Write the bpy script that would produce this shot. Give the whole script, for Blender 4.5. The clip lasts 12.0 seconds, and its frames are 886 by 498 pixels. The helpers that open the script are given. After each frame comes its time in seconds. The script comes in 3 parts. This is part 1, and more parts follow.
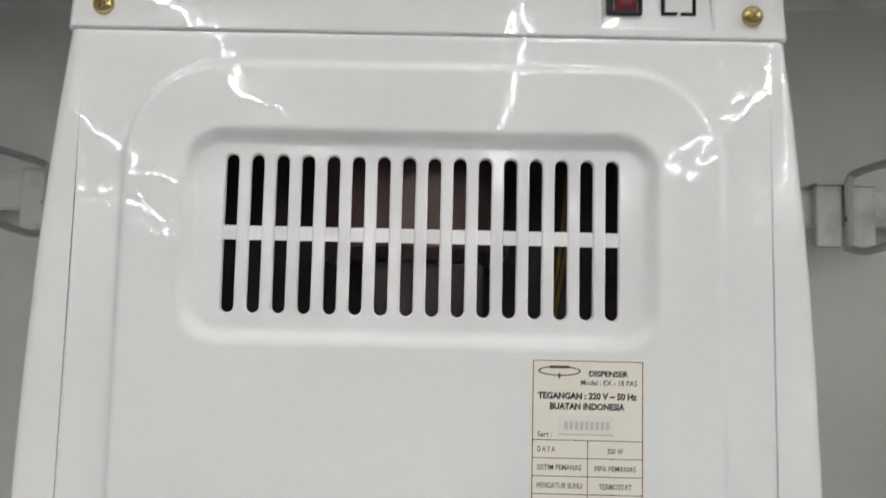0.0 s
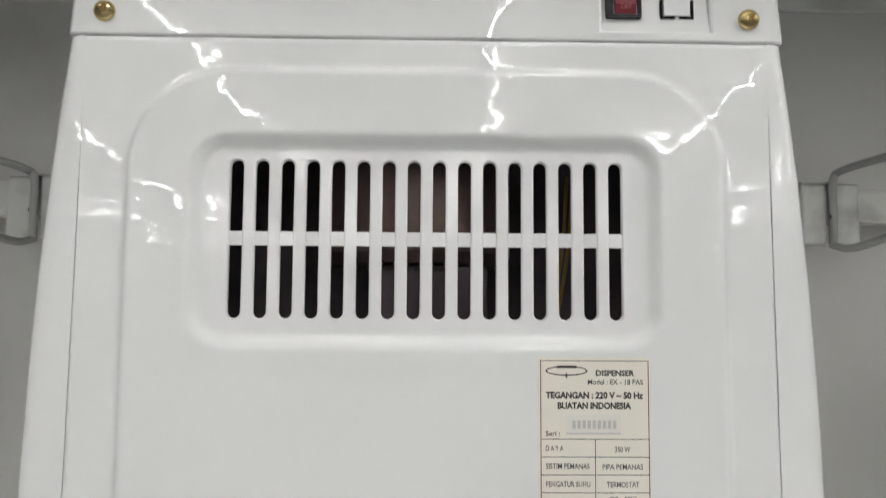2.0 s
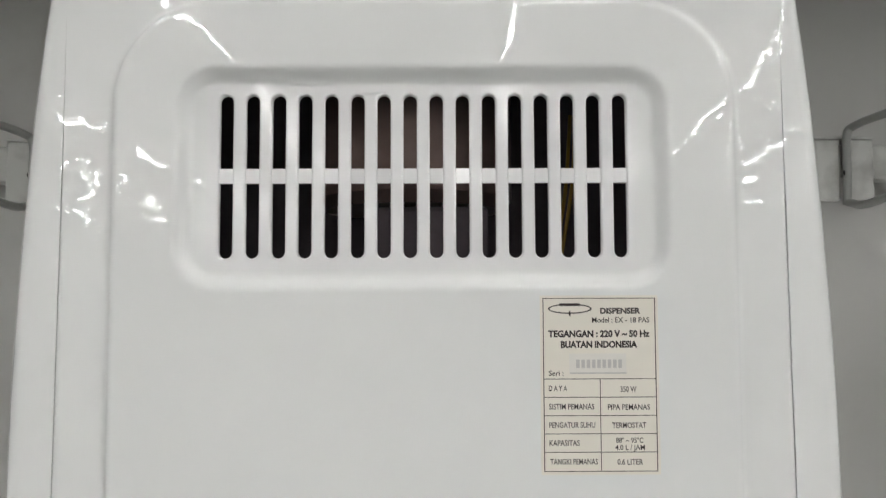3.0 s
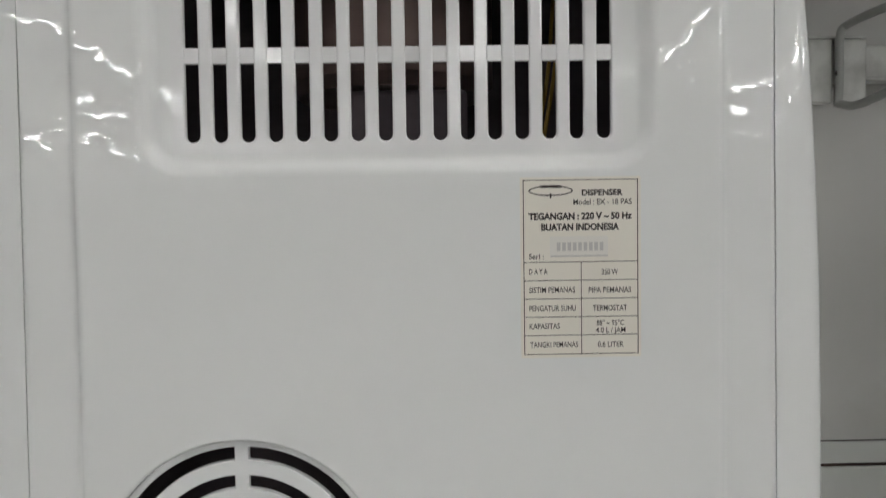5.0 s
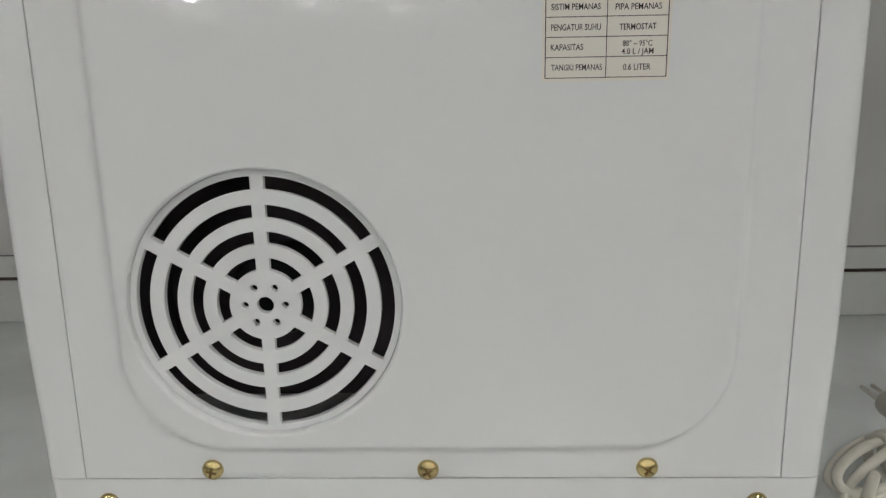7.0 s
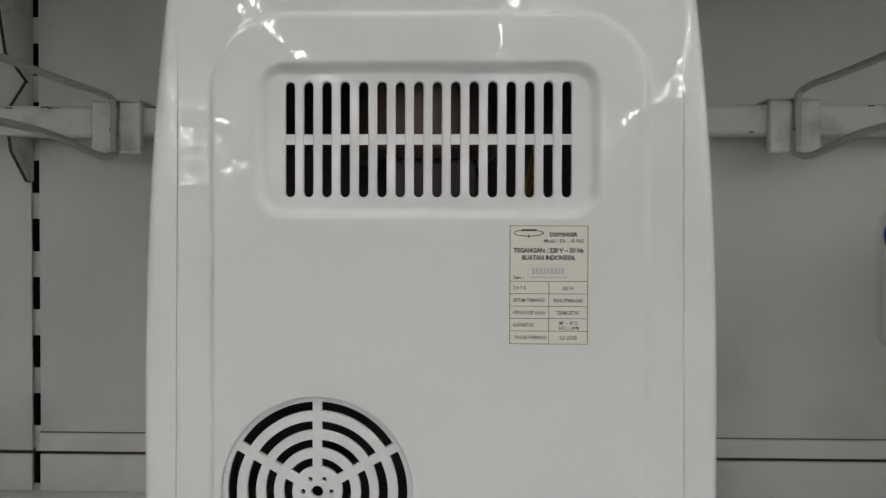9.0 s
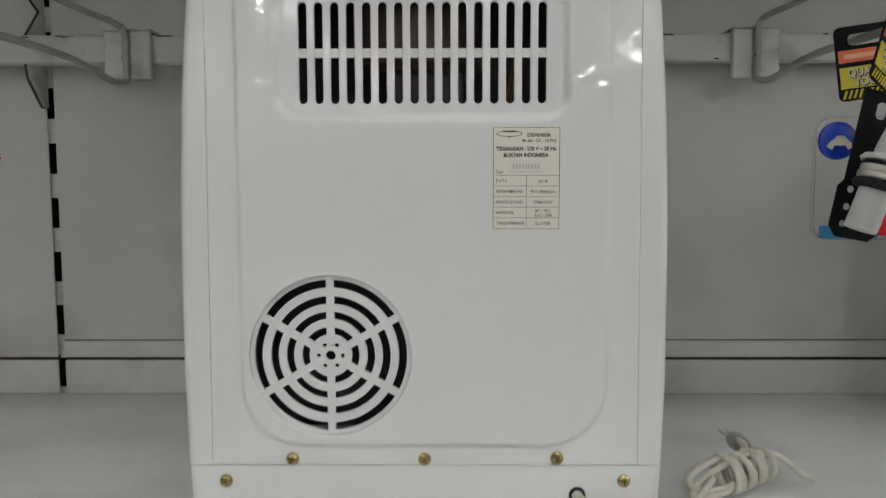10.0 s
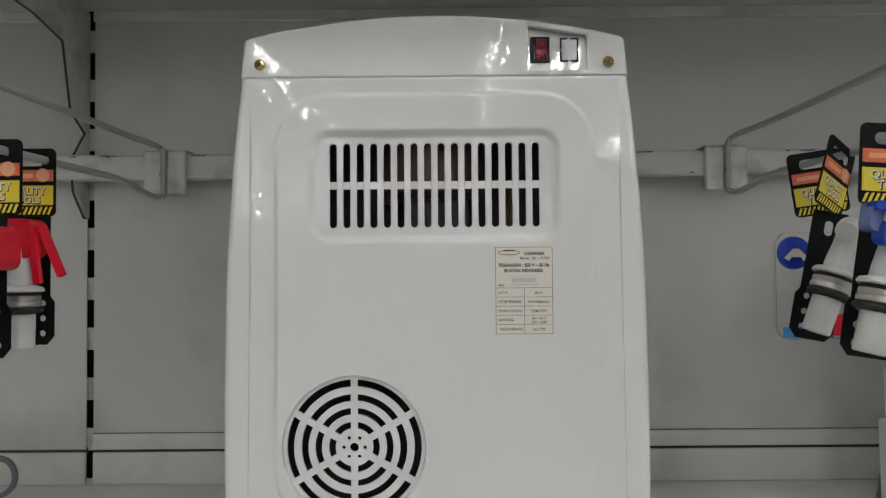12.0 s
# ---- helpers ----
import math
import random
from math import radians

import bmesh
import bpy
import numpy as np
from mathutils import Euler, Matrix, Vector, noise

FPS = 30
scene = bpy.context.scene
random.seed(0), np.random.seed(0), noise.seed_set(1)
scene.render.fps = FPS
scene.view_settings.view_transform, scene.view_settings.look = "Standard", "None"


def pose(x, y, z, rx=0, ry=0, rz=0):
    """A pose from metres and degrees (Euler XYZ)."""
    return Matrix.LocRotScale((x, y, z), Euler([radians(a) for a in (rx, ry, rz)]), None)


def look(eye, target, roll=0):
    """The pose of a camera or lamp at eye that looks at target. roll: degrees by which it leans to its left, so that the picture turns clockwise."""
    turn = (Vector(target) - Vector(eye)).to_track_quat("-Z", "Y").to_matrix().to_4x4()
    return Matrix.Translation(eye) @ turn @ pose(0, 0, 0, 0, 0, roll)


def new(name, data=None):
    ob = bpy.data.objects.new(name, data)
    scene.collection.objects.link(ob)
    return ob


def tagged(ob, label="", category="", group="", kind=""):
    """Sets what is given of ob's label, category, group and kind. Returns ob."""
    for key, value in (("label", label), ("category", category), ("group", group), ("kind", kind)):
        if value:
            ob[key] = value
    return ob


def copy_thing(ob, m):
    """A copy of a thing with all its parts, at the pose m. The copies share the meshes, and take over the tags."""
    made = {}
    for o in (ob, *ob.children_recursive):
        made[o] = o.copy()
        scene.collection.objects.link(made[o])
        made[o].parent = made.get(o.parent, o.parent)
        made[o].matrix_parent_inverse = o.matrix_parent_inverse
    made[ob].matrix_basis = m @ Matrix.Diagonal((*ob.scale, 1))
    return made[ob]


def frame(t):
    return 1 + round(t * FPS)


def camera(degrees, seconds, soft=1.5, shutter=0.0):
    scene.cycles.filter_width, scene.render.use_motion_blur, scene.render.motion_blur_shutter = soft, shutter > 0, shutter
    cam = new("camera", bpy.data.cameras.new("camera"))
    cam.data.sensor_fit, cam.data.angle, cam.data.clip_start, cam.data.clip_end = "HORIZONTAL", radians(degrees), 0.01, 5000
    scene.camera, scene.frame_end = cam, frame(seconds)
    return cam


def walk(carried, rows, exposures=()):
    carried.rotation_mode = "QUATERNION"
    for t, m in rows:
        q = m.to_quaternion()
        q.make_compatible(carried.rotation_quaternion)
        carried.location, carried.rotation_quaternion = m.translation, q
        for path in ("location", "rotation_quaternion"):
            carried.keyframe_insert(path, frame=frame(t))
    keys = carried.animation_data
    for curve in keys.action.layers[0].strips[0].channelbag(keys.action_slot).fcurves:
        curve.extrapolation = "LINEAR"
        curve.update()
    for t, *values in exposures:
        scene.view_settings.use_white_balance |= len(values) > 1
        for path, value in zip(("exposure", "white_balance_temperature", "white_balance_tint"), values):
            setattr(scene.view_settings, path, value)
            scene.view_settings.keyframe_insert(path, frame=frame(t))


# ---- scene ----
cam = camera(61.55, 12.0, soft=1.25, shutter=0.5)
PATH = [
    (0, (0.0095, -0.2455, 0.2385), (-0.0080, 1.7480, 0.3930), 1.30),
    (0.5, (0.0067, -0.2544, 0.2470), (0.0375, 1.7336, 0.4635), 1.20),
    (1, (-0.0011, -0.2546, 0.2494), (0.0209, 1.7283, 0.5095), 1.13),
    (1.5, (-0.0030, -0.2531, 0.2468), (0.0256, 1.7337, 0.4740), 0.48),
    (2, (0.0006, -0.2473, 0.2386), (0.0383, 1.7459, 0.3989), 0.39),
    (2.5, (0.0004, -0.2420, 0.2342), (0.0513, 1.7551, 0.3289), -0.14),
    (2.7, (0.0025, -0.2397, 0.2296), (0.0116, 1.7569, 0.3459), -0.12),
    (4.3, (0.0082, -0.2345, 0.2176), (0.0428, 1.7651, 0.2342), -0.93),
    (4.5, (0.0109, -0.2328, 0.2186), (0.0228, 1.7669, 0.1878), -0.95),
    (5, (0.0085, -0.2309, 0.2101), (0.0442, 1.7673, 0.1323), -0.83),
    (5.5, (0.0088, -0.2250, 0.2022), (0.0300, 1.7665, 0.0265), -0.98),
    (6, (0.0095, -0.2219, 0.1866), (-0.0074, 1.7612, -0.0722), -1.57),
    (6.5, (0.0083, -0.2222, 0.1705), (-0.0124, 1.7432, -0.1993), -1.38),
    (6.7, (0.0108, -0.2238, 0.1684), (-0.0453, 1.7214, -0.2928), -1.38),
    (8.3, (0.0185, -0.2760, 0.1900), (-0.0350, 1.7100, -0.0350), 0.10),
    (8.5, (0.0230, -0.2915, 0.1932), (-0.0655, 1.7025, 0.0710), 0.70),
    (9, (0.0159, -0.3420, 0.2167), (-0.0369, 1.6570, 0.1845), 0.14),
    (9.5, (0.0155, -0.3767, 0.2142), (-0.0013, 1.6213, 0.1248), 0.05),
    (10, (0.0137, -0.4022, 0.1920), (-0.0022, 1.5902, 0.0182), -0.12),
    (10.5, (0.0079, -0.4313, 0.1820), (0.0029, 1.5637, 0.0410), -0.11),
    (11, (0.0083, -0.4522, 0.1730), (0.0175, 1.5419, 0.0199), -0.19),
    (11.5, (0.0087, -0.4573, 0.1998), (-0.0003, 1.5426, 0.1824), -0.06),
    (12, (0.0068, -0.4663, 0.2083), (-0.0019, 1.5329, 0.2639), -0.47),
]
walk(cam, [(t, look(eye, target, roll)) for t, eye, target, roll in PATH],
     [(0.0, 0.28), (2.5, 0.29), (4.5, -0.13), (6.0, -0.22), (8.5, -0.24), (12.0, -0.23)])

# ---- world, light, exposure ----
world = bpy.data.worlds.new("store")
scene.world = world
world.use_nodes = True
world.node_tree.nodes["Background"].inputs[0].default_value = (0.75, 0.8, 0.85, 1)
world.node_tree.nodes["Background"].inputs[1].default_value = 0.1
scene.view_settings.exposure = 0.0
TUBE_POWER = 59.0


# ---- materials ----
def material(name, color, rough=0.5, metal=0.0, vary=0.08, scale=30.0, grain=400.0, bump=0.0, bump_scale=60.0,
             fine=0.0, dirt=None, dirt_amount=0.0, dirt_scale=8.0, specular=0.5, random=0.0):
    """Principled material with two scales of colour variation, patchy dirt and bump."""
    m = bpy.data.materials.new(name)
    m.use_nodes = True
    nt = m.node_tree
    n, link = nt.nodes, nt.links.new
    shader = n["Principled BSDF"]
    coords = n.new("ShaderNodeTexCoord").outputs["Object"]

    def noise_node(s, detail=3.0):
        t = n.new("ShaderNodeTexNoise")
        t.inputs["Scale"].default_value, t.inputs["Detail"].default_value = s, detail
        link(coords, t.inputs["Vector"])
        return t.outputs["Fac"]

    def mixed(a, b, fac):
        x = n.new("ShaderNodeMix")
        x.data_type = "RGBA"
        link(fac, x.inputs[0])
        for value, socket in ((a, x.inputs[6]), (b, x.inputs[7])):
            if isinstance(value, tuple):
                socket.default_value = (*value, 1)
            else:
                link(value, socket)
        return x.outputs[2]

    low = tuple(c * (1 - vary) for c in color)
    high = tuple(min(1, c * (1 + vary)) for c in color)
    base = mixed(low, high, noise_node(scale))
    if grain:
        g = n.new("ShaderNodeMapRange")
        g.inputs[1].default_value, g.inputs[2].default_value, g.inputs[3].default_value, g.inputs[4].default_value = 0.3, 0.7, 0, vary
        link(noise_node(grain, 2.0), g.inputs[0])
        base = mixed(base, low, g.outputs[0])
    if dirt:
        d = n.new("ShaderNodeMapRange")
        d.inputs[1].default_value, d.inputs[2].default_value, d.inputs[3].default_value, d.inputs[4].default_value = 0.5, 0.75, 0, dirt_amount
        link(noise_node(dirt_scale, 8.0), d.inputs[0])
        base = mixed(base, dirt, d.outputs[0])
    if random:
        info = n.new("ShaderNodeObjectInfo")
        hsv = n.new("ShaderNodeHueSaturation")
        r = n.new("ShaderNodeMapRange")
        r.inputs[3].default_value, r.inputs[4].default_value = 1 - random, 1 + random
        link(info.outputs["Random"], r.inputs[0])
        link(r.outputs[0], hsv.inputs["Value"])
        link(base, hsv.inputs["Color"])
        base = hsv.outputs[0]
    link(base, shader.inputs["Base Color"])
    shader.inputs["Metallic"].default_value = metal
    shader.inputs["Specular IOR Level"].default_value = specular
    ro = n.new("ShaderNodeMapRange")
    ro.inputs[3].default_value, ro.inputs[4].default_value = rough * 0.8, min(1, rough * 1.2)
    link(noise_node(scale * 3), ro.inputs[0])
    link(ro.outputs[0], shader.inputs["Roughness"])
    normal = None
    for distance, s in ((bump, bump_scale), (fine, bump_scale * 4)):
        if distance:
            b = n.new("ShaderNodeBump")
            b.inputs["Strength"].default_value, b.inputs["Distance"].default_value = 1.0, distance
            link(noise_node(s, 1.5), b.inputs["Height"])
            if normal:
                link(normal, b.inputs["Normal"])
            normal = b.outputs[0]
    if normal:
        link(normal, shader.inputs["Normal"])
    return m


def glowing(name, color, strength):
    m = bpy.data.materials.new(name)
    m.use_nodes = True
    s = m.node_tree.nodes["Principled BSDF"]
    s.inputs["Base Color"].default_value = (0.9, 0.9, 0.9, 1)
    s.inputs["Emission Color"].default_value = (*color, 1)
    s.inputs["Emission Strength"].default_value = strength
    return m


def clear(name, color, rough=0.05):
    m = bpy.data.materials.new(name)
    m.use_nodes = True
    s = m.node_tree.nodes["Principled BSDF"]
    s.inputs["Base Color"].default_value = (*color, 1)
    s.inputs["Transmission Weight"].default_value = 1.0
    s.inputs["Roughness"].default_value = rough
    s.inputs["IOR"].default_value = 1.3
    return m


SHELL = material("white_gloss_plastic", (0.765, 0.765, 0.755), rough=0.014, vary=0.012, scale=14, grain=0, bump=0.00066, bump_scale=26, fine=0.00008)
GRILLE = material("white_satin_plastic", (0.76, 0.76, 0.755), rough=0.14, vary=0.02, scale=30, grain=0)
VENT = material("white_vent_plastic", (0.77, 0.76, 0.76), rough=0.06, vary=0.02, scale=30, grain=0, bump=0.0004, bump_scale=45, fine=0.00004)
# dark colour that stands in for the shade inside the casing
INSIDE = material("dark_interior_shade", (0.115, 0.095, 0.105), rough=0.8, vary=0.3, scale=40, specular=0.1)
TANK = material("dull_brown_steel", (0.15, 0.10, 0.088), rough=0.4, metal=0.3, vary=0.2, scale=25)
AMBER = material("amber_cable", (0.203, 0.113, 0.005), rough=0.5, vary=0.1, scale=200)
BRASS = material("brass_screw", (0.60, 0.47, 0.22), rough=0.13, metal=1.0, vary=0.15, scale=300, random=0.1)
BRASS_DARK = material("screw_slot_shadow_brass", (0.18, 0.11, 0.04), rough=0.5, metal=1.0, vary=0.2, scale=300)
BLACK_PLASTIC = material("black_plastic", (0.008, 0.007, 0.009), rough=0.5, specular=0.3, vary=0.1, scale=80)
RED_ROCKER = material("dark_red_rocker", (0.17, 0.006, 0.016), rough=0.45, vary=0.08, scale=120)
FADED_PRINT = material("faded_pink_print", (0.36, 0.10, 0.11), rough=0.5, vary=0.1, scale=500)
PAPER = material("cream_label_paper", (0.76, 0.715, 0.635), rough=0.55, vary=0.03, scale=60, grain=900)
STAMP_PAPER = material("pale_stamp_paper", (0.72, 0.69, 0.64), rough=0.6, vary=0.03, scale=60)
INK = material("brown_black_ink", (0.035, 0.025, 0.022), rough=0.6, vary=0.1, scale=200)
STAMP_INK = material("grey_stamp_ink", (0.52, 0.50, 0.48), rough=0.6, vary=0.1, scale=900)
CORD = material("cream_cord", (0.60, 0.57, 0.49), rough=0.45, vary=0.08, scale=60, dirt=(0.3, 0.28, 0.24), dirt_amount=0.35, dirt_scale=60)
PLUG_GREY = material("grey_plug_plastic", (0.34, 0.32, 0.28), rough=0.45, vary=0.1, scale=80)
WALL = material("grey_painted_steel", (0.655, 0.638, 0.615), rough=0.42, vary=0.07, scale=5, grain=700, bump=0.0005, bump_scale=9,
                dirt=(0.40, 0.385, 0.35), dirt_amount=0.85, dirt_scale=5)
STRIP = material("pale_painted_steel", (0.70, 0.70, 0.67), rough=0.4, vary=0.05, scale=9, grain=600, dirt=(0.3, 0.29, 0.26), dirt_amount=0.4, dirt_scale=14)
# darker than the deck paint: the shade under the shelf is in the colour
UNDERSIDE = material("shaded_grey_shelf_underside", (0.54, 0.545, 0.535), rough=0.45, vary=0.06, scale=6, grain=500, bump=0.0003, bump_scale=12)
# grey for the shadow gap above the lip, drawn as a thin slab
SEAM = material("shadow_gap_grey", (0.17, 0.165, 0.155), rough=0.6, vary=0.25, scale=30)
SHELF = material("greenish_grey_shelf_paint", (0.74, 0.76, 0.745), rough=0.22, vary=0.04, scale=6, grain=500, bump=0.0003, bump_scale=12,
                 dirt=(0.36, 0.37, 0.35), dirt_amount=0.4, dirt_scale=9)
RAIL_PAINT = material("chipped_grey_paint", (0.66, 0.655, 0.625), rough=0.45, vary=0.06, scale=20, grain=500, bump=0.0006, bump_scale=50,
                      dirt=(0.12, 0.11, 0.1), dirt_amount=0.6, dirt_scale=28)
EDGE = material("worn_dark_edge", (0.05, 0.048, 0.045), rough=0.7, vary=0.3, scale=60)
RUST = material("rust_stained_gap", (0.06, 0.045, 0.035), rough=0.8, vary=0.35, scale=30, dirt=(0.12, 0.065, 0.035), dirt_amount=0.5, dirt_scale=20)
GAP = material("dark_gap", (0.012, 0.012, 0.012), rough=0.9, vary=0.3, scale=40, specular=0.1)
WIRE = material("grey_coated_wire", (0.42, 0.42, 0.40), rough=0.4, vary=0.08, scale=60)
CARD_BLACK = material("black_card", (0.006, 0.006, 0.007), rough=0.55, specular=0.12, vary=0.1, scale=60)
CARD_YELLOW = material("yellow_print", (0.78, 0.62, 0.03), rough=0.4, vary=0.05, scale=80)
CARD_ORANGE = material("orange_red_print", (0.80, 0.16, 0.06), rough=0.4, vary=0.08, scale=80)
CARD_PALE = material("pale_orange_print", (0.85, 0.42, 0.22), rough=0.4, vary=0.08, scale=80)
CARD_GREY = material("grey_white_print", (0.75, 0.72, 0.62), rough=0.45, vary=0.05, scale=80)
TAP_WHITE = material("white_tap_plastic", (0.69, 0.68, 0.65), rough=0.3, vary=0.03, scale=60)
TAP_RED = material("red_lever_plastic", (0.72, 0.015, 0.035), rough=0.25, vary=0.06, scale=60)
RUBBER = material("black_rubber", (0.012, 0.012, 0.012), rough=0.6, vary=0.2, scale=90)
STEEL = material("bright_steel", (0.66, 0.63, 0.57), rough=0.36, metal=1.0, vary=0.1, scale=90)
BLUE = material("deep_blue_plastic", (0.015, 0.05, 0.42), rough=0.25, vary=0.08, scale=60)
LIGHT_BLUE = material("light_blue_print", (0.06, 0.32, 0.62), rough=0.35, vary=0.06, scale=80)
FROSTED = material("cloudy_plastic", (0.13, 0.18, 0.38), rough=0.18, vary=0.15, scale=80)
CLEAR = clear("clear_blister_plastic", (0.95, 0.96, 0.97))
HOSE = material("grey_cable_sheath", (0.14, 0.15, 0.16), rough=0.5, vary=0.1, scale=60)
STORE = material("pale_store_paint", (0.34, 0.35, 0.35), rough=0.7, vary=0.05, scale=1.5, grain=60)
STORE_FLOOR = material("store_floor_tile", (0.24, 0.24, 0.235), rough=0.35, vary=0.06, scale=2, grain=60)
TUBE = glowing("tube_glow", (0.983, 0.978, 0.965), TUBE_POWER)


# ---- helpers of this scene ----
def part(name, bm, mat, parent=None, label="", smooth=None, bevel=0.0, segments=2):
    """Links a bmesh as one mesh object. smooth: the angle in degrees under which edges are smooth."""
    bmesh.ops.recalc_face_normals(bm, faces=bm.faces)
    if smooth:
        for f in bm.faces:
            f.smooth = True
        for e in bm.edges:
            if len(e.link_faces) == 2 and e.calc_face_angle(0) > radians(smooth):
                e.smooth = False
    me = bpy.data.meshes.new(name)
    bm.to_mesh(me)
    bm.free()
    me.materials.append(mat)
    ob = new(name, me)
    if bevel:
        b = ob.modifiers.new("bevel", "BEVEL")
        b.width, b.segments, b.limit_method, b.angle_limit = bevel, segments, "ANGLE", radians(35)
    if parent:
        ob.parent = parent
    if label:
        ob["label"] = label
    return ob


def thing(name, label, category, group="", kind="", m=None):
    ob = new(name)
    ob.empty_display_size = 0.02
    if m:
        ob.matrix_basis = m
    return tagged(ob, label, category, group, kind)


def box(x0, x1, y0, y1, z0, z1, bm=None):
    bm = bm or bmesh.new()
    v = [bm.verts.new((x, y, z)) for x in (x0, x1) for y in (y0, y1) for z in (z0, z1)]
    for f in ((0, 1, 3, 2), (4, 6, 7, 5), (0, 4, 5, 1), (2, 3, 7, 6), (0, 2, 6, 4), (1, 5, 7, 3)):
        bm.faces.new([v[i] for i in f])
    return bm


def ring_loop(cx, cz, r, n=32, start=0.0, end=2 * math.pi):
    full = abs(end - start - 2 * math.pi) < 1e-6
    k = n if full else n + 1
    return [(cx + r * math.cos(start + (end - start) * i / n), cz + r * math.sin(start + (end - start) * i / n)) for i in range(k)]


def rounded_rect(x0, x1, z0, z1, r, n=6):
    out = []
    for cx, cz, a in ((x1 - r, z1 - r, 0), (x0 + r, z1 - r, 90), (x0 + r, z0 + r, 180), (x1 - r, z0 + r, 270)):
        out += ring_loop(cx, cz, r, n, radians(a), radians(a + 90))
    return out


def plate(outer, holes, y, depth, bm=None):
    """A flat plate in the xz plane with its front at y and its thickness going to y + depth."""
    bm = bm or bmesh.new()
    edges, loops = [], []
    for loop in (outer, *holes):
        vs = [bm.verts.new((x, y, z)) for x, z in loop]
        loops.append(vs)
        edges += [bm.edges.new((vs[i - 1], vs[i])) for i in range(len(vs))]
    made = bmesh.ops.triangle_fill(bm, use_beauty=True, use_dissolve=False, edges=edges, normal=(0, -1, 0))
    faces = [g for g in made["geom"] if isinstance(g, bmesh.types.BMFace)]
    back = {v: bm.verts.new((v.co.x, v.co.y + depth, v.co.z)) for vs in loops for v in vs}
    for f in faces:
        bm.faces.new([back[v] for v in reversed(f.verts)])
    for vs in loops:
        for i in range(len(vs)):
            a, b = vs[i - 1], vs[i]
            bm.faces.new((a, b, back[b], back[a]))
    return bm


def lathe(profile, axis_m, n=28, bm=None):
    """Turns (radius, height) rows round the z axis of axis_m."""
    bm = bm or bmesh.new()
    rows = []
    for r, h in profile:
        if r < 1e-6:
            rows.append([bm.verts.new(axis_m @ Vector((0, 0, h)))])
        else:
            rows.append([bm.verts.new(axis_m @ Vector((r * math.cos(2 * math.pi * i / n), r * math.sin(2 * math.pi * i / n), h))) for i in range(n)])
    for a, b in zip(rows, rows[1:]):
        for i in range(n):
            j = (i + 1) % n
            if len(a) == 1 and len(b) == 1:
                continue
            if len(a) == 1:
                bm.faces.new((a[0], b[i], b[j]))
            elif len(b) == 1:
                bm.faces.new((a[i], b[0], a[j]))
            else:
                bm.faces.new((a[i], b[i], b[j], a[j]))
    return bm


def smooth_path(points, steps=8):
    """Catmull-Rom points through the given ones."""
    p = [Vector(q) for q in points]
    p = [2 * p[0] - p[1], *p, 2 * p[-1] - p[-2]]
    out = []
    for i in range(1, len(p) - 2):
        for k in range(steps):
            t = k / steps
            out.append(0.5 * (2 * p[i] + (p[i + 1] - p[i - 1]) * t + (2 * p[i - 1] - 5 * p[i] + 4 * p[i + 1] - p[i + 2]) * t * t
                              + (3 * p[i] - p[i - 1] - 3 * p[i + 1] + p[i + 2]) * t ** 3))
    out.append(p[-2])
    return out


def tube(points, r, n=10, bm=None):
    """A round bar along points, with closed ends."""
    bm = bm or bmesh.new()
    pts = [Vector(p) for p in points]
    rows, side = [], None
    for i, p in enumerate(pts):
        d = (pts[min(i + 1, len(pts) - 1)] - pts[max(i - 1, 0)]).normalized()
        if side is None:
            side = d.orthogonal().normalized()
        side = (side - d * side.dot(d)).normalized()
        up = d.cross(side)
        rows.append([bm.verts.new(p + r * (math.cos(2 * math.pi * k / n) * side + math.sin(2 * math.pi * k / n) * up)) for k in range(n)])
    for a, b in zip(rows, rows[1:]):
        for k in range(n):
            bm.faces.new((a[k], a[(k + 1) % n], b[(k + 1) % n], b[k]))
    bm.faces.new(rows[0])
    bm.faces.new(list(reversed(rows[-1])))
    return bm


def lettering(text, x0, x1, z, height, y, mat, parent, name="lettering", bold=0.0):
    """Text in the xz plane facing -y, fitted between x0 and x1, centred on z, of that cap height."""
    cu = bpy.data.curves.new(name, "FONT")
    cu.body, cu.size, cu.resolution_u, cu.offset = text, 1.0, 3, bold
    tmp = bpy.data.objects.new(name, cu)
    scene.collection.objects.link(tmp)
    dg = bpy.context.evaluated_depsgraph_get()
    me = bpy.data.meshes.new_from_object(tmp.evaluated_get(dg))
    bpy.data.objects.remove(tmp)
    co = np.array([v.co[:] for v in me.vertices])
    lo, hi = co.min(0), co.max(0)
    for v in me.vertices:
        x = x0 + (v.co.x - lo[0]) / max(hi[0] - lo[0], 1e-6) * (x1 - x0)
        zz = z + (v.co.y - 0.35) / 0.7 * height
        v.co = (x, y, zz)
    me.materials.clear()
    me.materials.append(mat)
    ob = new(name, me)
    ob.parent = parent
    return ob


def blend(t):
    t = min(1.0, max(0.0, t))
    return t * t * (3 - 2 * t)


def rect_distance(x, z, x0, x1, z0, z1, r):
    """Signed distance to a rounded rectangle, negative inside."""
    qx = abs(x - (x0 + x1) / 2) - (x1 - x0) / 2 + r
    qz = abs(z - (z0 + z1) / 2) - (z1 - z0) / 2 + r
    return math.hypot(max(qx, 0), max(qz, 0)) + min(max(qx, qz), 0) - r


# ---- the store round the shelf ----
def slab(name, x0, x1, y0, y1, z0, z1, mat, label, category, bevel=0.0):
    return tagged(part(name, box(x0, x1, y0, y1, z0, z1), mat, bevel=bevel), label, category, kind="structure")


